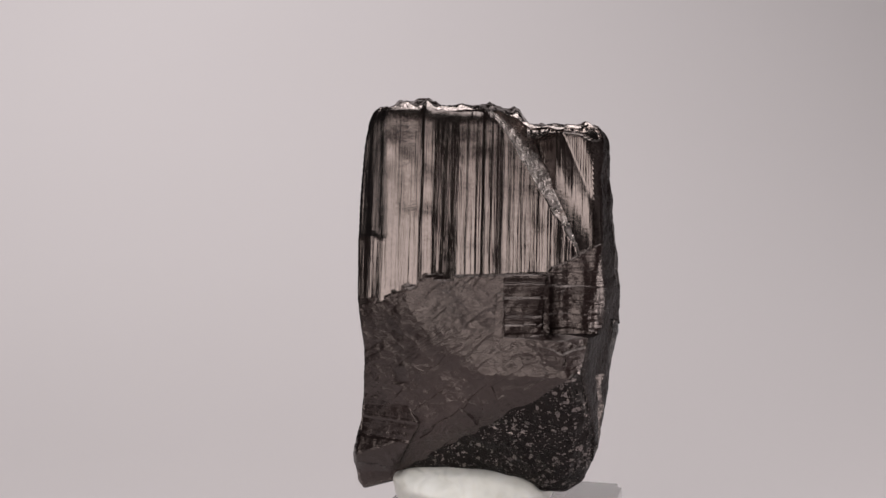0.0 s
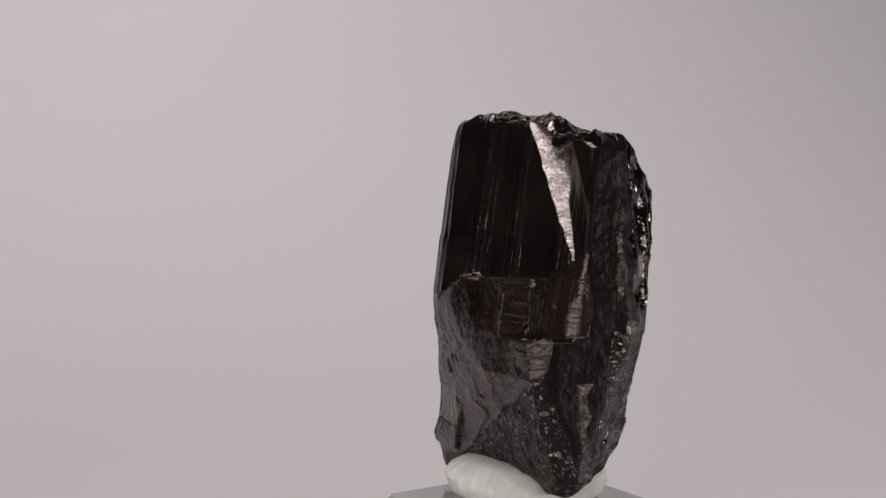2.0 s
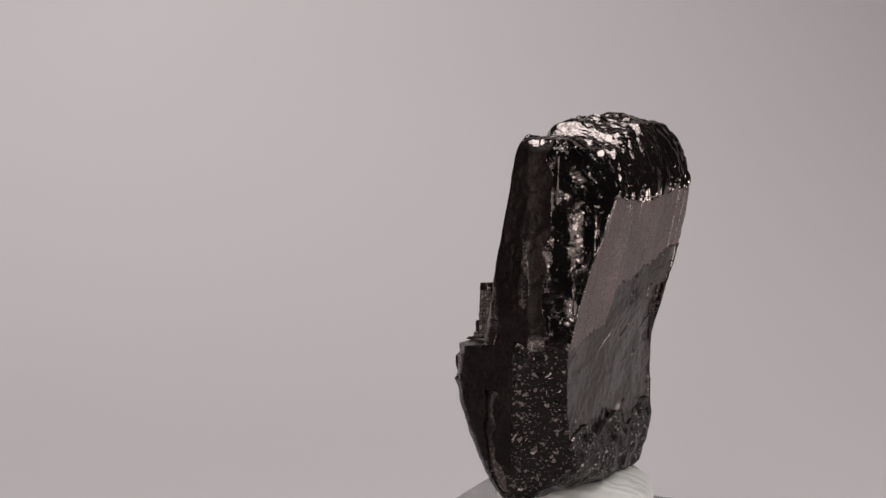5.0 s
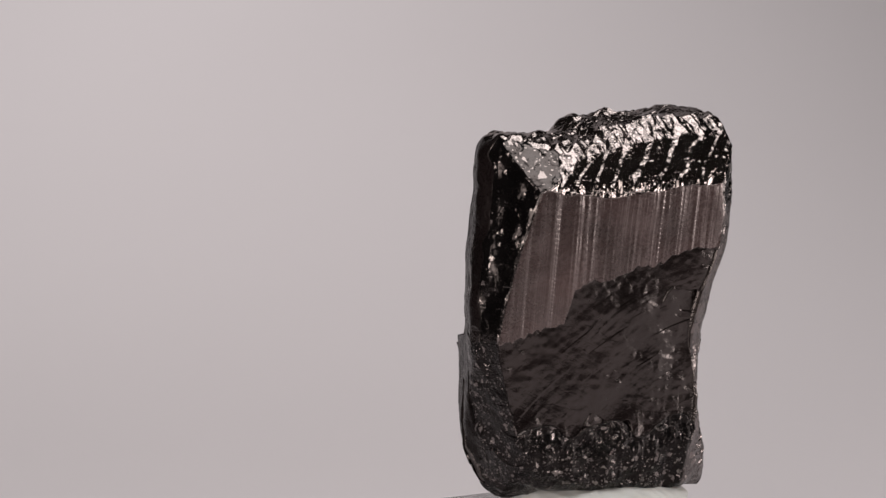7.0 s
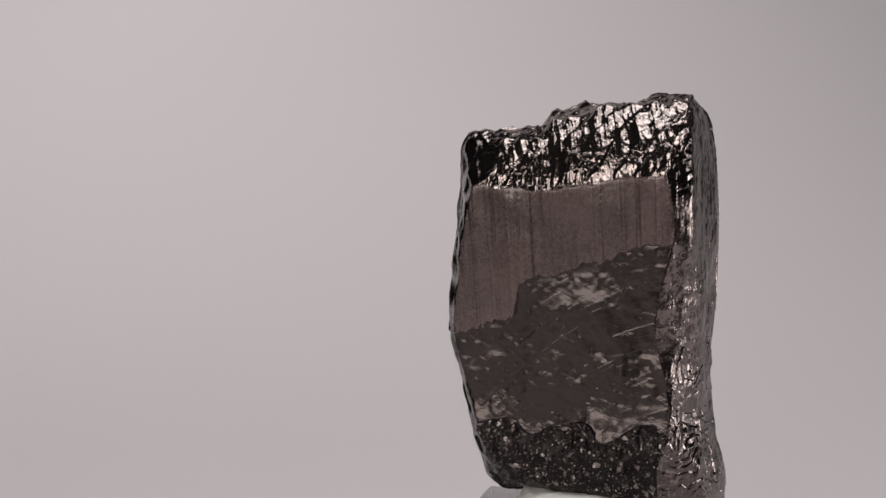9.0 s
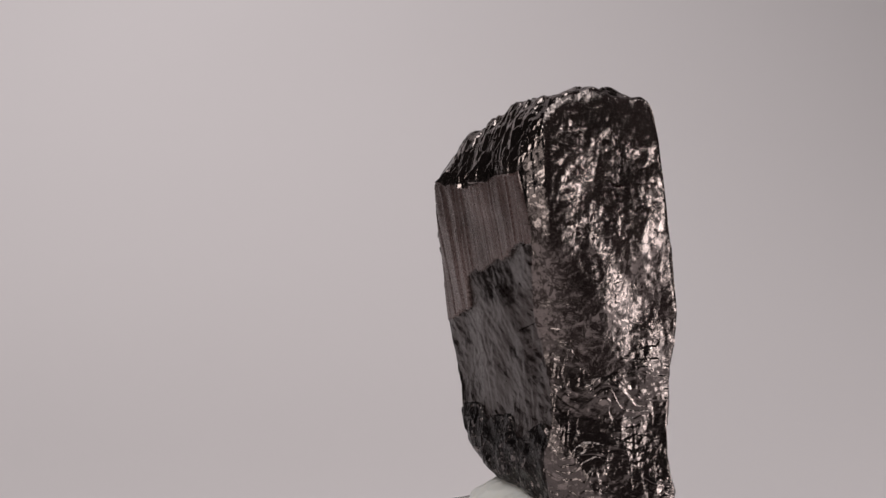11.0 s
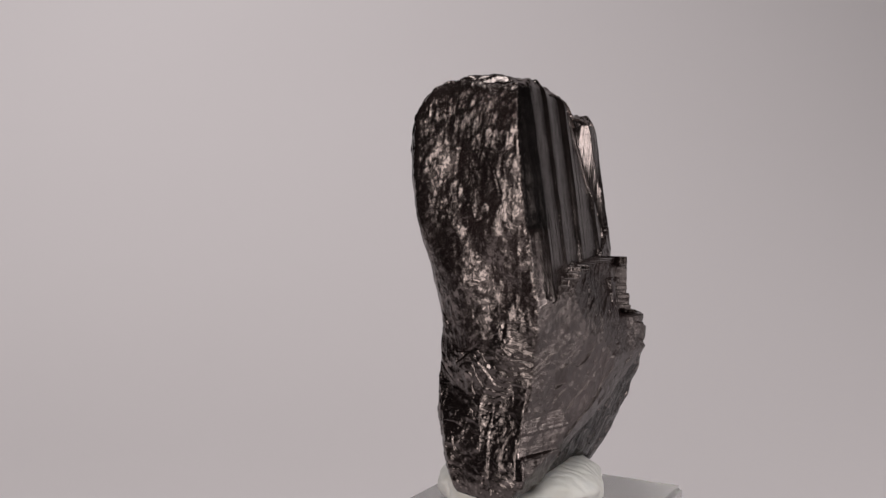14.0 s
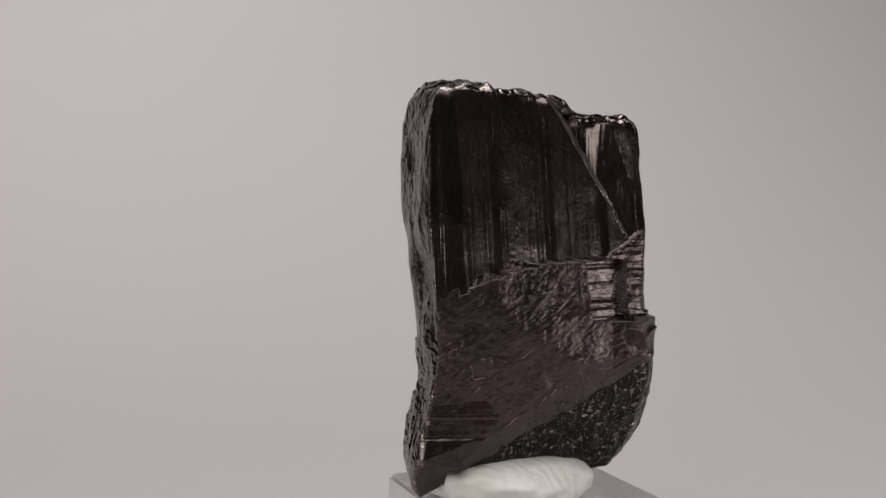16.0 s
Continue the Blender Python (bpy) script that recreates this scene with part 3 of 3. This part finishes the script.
    # the broken top: curved ribs and chips
    def shells(x, y, z):
        wx = x + 1.6 * noise3(x * 0.22, y * 0.22, z * 0.1, 49)
        wy = y + 1.6 * noise3(x * 0.22, y * 0.22 + 7, z * 0.1, 49)
        much = np.clip(0.5 + 0.9 * noise3(x * 0.2, y * 0.2, z * 0, 55), 0.1, 1)
        return (0.30 * much * saw(0.36 * wx - 0.24 * wy + 0.24 * z + 0.2 * noise3(x * 0.6, y * 0.6, z * 0.6, 56)) + 0.75 * scoops(wx, wy * 0.8, z, 3.4, 57, 0.45, 0.36)
                + 0.35 * scoops(wx * 1.1, wy * 0.7, z, 1.3, 50) + 0.36 * scoops(x, y, z, 0.6, 59) + 0.03 * noise3(x * 2.4, y * 2.4, z * 2.4, 58))

    lay_on(top, "broken_top", shells)
    # uneven outline everywhere
    plane = upper | bu
    up += np.where(plane, 0.05, 0.14) * noise3(x * 0.45, y * 0.45, z * 0.45, 51) + np.where(plane, 0.0, 0.05) * noise3(x * 1.6, y * 1.6, z * 1.6, 52)
    return zone.reshape(shape), up.reshape(shape)


LABELS = {
    "striated_face": "dark brown face with upright growth lines",
    "fractured_face": "dull brown broken face with slanting layers",
    "granular_patch": "black granular patch with tiny glints",
    "gouge": "silvery rough wedge-shaped scar",
    "stepped_block": "small block of level dark steps",
    "broken_top": "shiny black broken top",
    "left_edge": "narrow black rounded edge beside the lined face",
    "smooth_side": "nearly black smooth side",
    "chipped_edge": "black chipped edge full of glints",
    "back_striated_face": "brown face with fine upright lines, reflected light put into its colour",
    "back_fractured_face": "dark face with curved slanting fractures",
    "pale_patch": "paler glittering patch low on the side",
    "scaly_side": "brown-black scaly side",
    "ridge_facet": "narrow silvery ridge low on the corner",
    "ribbed_foot": "dark glossy foot with slanting ribs",
}


def build_crystal():
    x, y, z = shoot(1060, 470, 170)
    _, face = radius(x, y, z)
    p = np.stack([x, y, z], -1)
    zone, up = relief(x, y, z, face)
    side = np.radians(np.array([f[0] for f in FACES]))[face]
    nrm = np.stack([np.cos(side), np.sin(side), 0 * side], -1)
    capped = z > top_height(x, y) - 0.6
    nrm[capped] = (0, 0.35, 0.94)
    nrm[z < bottom_height(x, y) + 0.25] = (0, 0, -1)
    p = p + nrm * up[..., None]
    n, k = x.shape
    idx = np.arange(n * k).reshape(n, k)
    a, b = idx[:-1], idx[1:]
    q = np.stack([a, np.roll(a, -1, 1), np.roll(b, -1, 1), b], -1).reshape(-1, 4)
    qz = zone.ravel()[q[:, 0]]
    pts = p.reshape(-1, 3) * MM
    root = new("mineral_crystal")
    for i, name in enumerate(ZONES):
        mine = q[qz == i]
        if not len(mine):
            continue
        used, flat = np.unique(mine, return_inverse=True)
        ob = new(name, grid_mesh(name, pts[used], flat.reshape(-1, 4)))
        ob.parent = root
        ob.data.materials.append(MATS[name])
        tagged(ob, LABELS[name])
    return tagged(root, "dark brown glossy striated mineral crystal standing on white putty", "mineral specimen")


crystal = build_crystal()

# ---------------------------------------------------------------- putty and block


def putty_material():
    m, nt, b = material("white_putty")
    co = node(nt, "ShaderNodeTexCoord").outputs["Object"]
    n = node(nt, "ShaderNodeTexNoise", Scale=260.0, Detail=5.0)
    nt.links.new(co, n.inputs["Vector"])
    nt.links.new(ramp(nt, n.outputs[0], (0.3, (0.66, 0.65, 0.61)), (0.65, (0.80, 0.79, 0.76))), b.inputs["Base Color"])
    w = node(nt, "ShaderNodeTexWave", Scale=180.0, Distortion=9.0, Detail=3.0)
    nt.links.new(co, w.inputs["Vector"])
    bump = node(nt, "ShaderNodeBump", Strength=0.3, Distance=0.0003)
    nt.links.new(w.outputs[1], bump.inputs["Height"])
    b2 = node(nt, "ShaderNodeBump", Strength=0.4, Distance=0.0004)
    nt.links.new(n.outputs[0], b2.inputs["Height"])
    nt.links.new(bump.outputs[0], b2.inputs["Normal"])
    nt.links.new(b2.outputs[0], b.inputs["Normal"])
    b.inputs["Roughness"].default_value = 0.55
    b.inputs["Subsurface Weight"].default_value = 0.25
    b.inputs["Subsurface Radius"].default_value = (0.002, 0.0018, 0.0015)
    return m


def build_putty():
    bm = bmesh.new()
    bmesh.ops.create_icosphere(bm, subdivisions=6, radius=1)
    for v in bm.verts:
        c = v.co.copy()
        e = Vector([math.copysign(abs(k) ** 0.8, k) for k in c])
        n = noise.noise(c * 1.6) * 0.07 + noise.noise(c * 4.0) * 0.03
        e *= 1 + n
        v.co = Vector((-5.6 + 9.8 * e.x, 3.8 + 9.6 * e.y, -37.3 + 3.3 * e.z)) * MM
    me = bpy.data.meshes.new("putty")
    bm.to_mesh(me)
    for f in me.polygons:
        f.use_smooth = True
    me.materials.append(putty_material())
    return tagged(new("putty", me), "lump of white mounting putty pressed under the crystal", "putty")


putty = build_putty()


def build_block():
    m, nt, b = material("clear_acrylic")
    n = node(nt, "ShaderNodeTexNoise", Scale=600.0, Detail=4.0)
    b.inputs["Base Color"].default_value = (0.9, 0.9, 0.9, 1)
    nt.links.new(ramp(nt, n.outputs[0], (0.35, (0.05, 0.05, 0.05)), (0.75, (0.16, 0.16, 0.16))), b.inputs["Roughness"])
    b.inputs["Transmission Weight"].default_value = 0.82
    b.inputs["IOR"].default_value = 1.49
    bm = bmesh.new()
    bmesh.ops.create_cube(bm, size=1, matrix=Matrix.Translation((-3.05 * MM, 1.8 * MM, -47.7 * MM)) @ pose(0, 0, 0, 0, 0, -16) @ Matrix.Diagonal((27.5 * MM, 27.5 * MM, 16 * MM, 1)))
    bmesh.ops.bevel(bm, geom=bm.edges[:], offset=0.5 * MM, segments=3, affect="EDGES")
    me = bpy.data.meshes.new("acrylic_block")
    bm.to_mesh(me)
    me.materials.append(m)
    return tagged(new("acrylic_block", me), "clear square acrylic display block under the putty", "display base")


block = build_block()

motions()
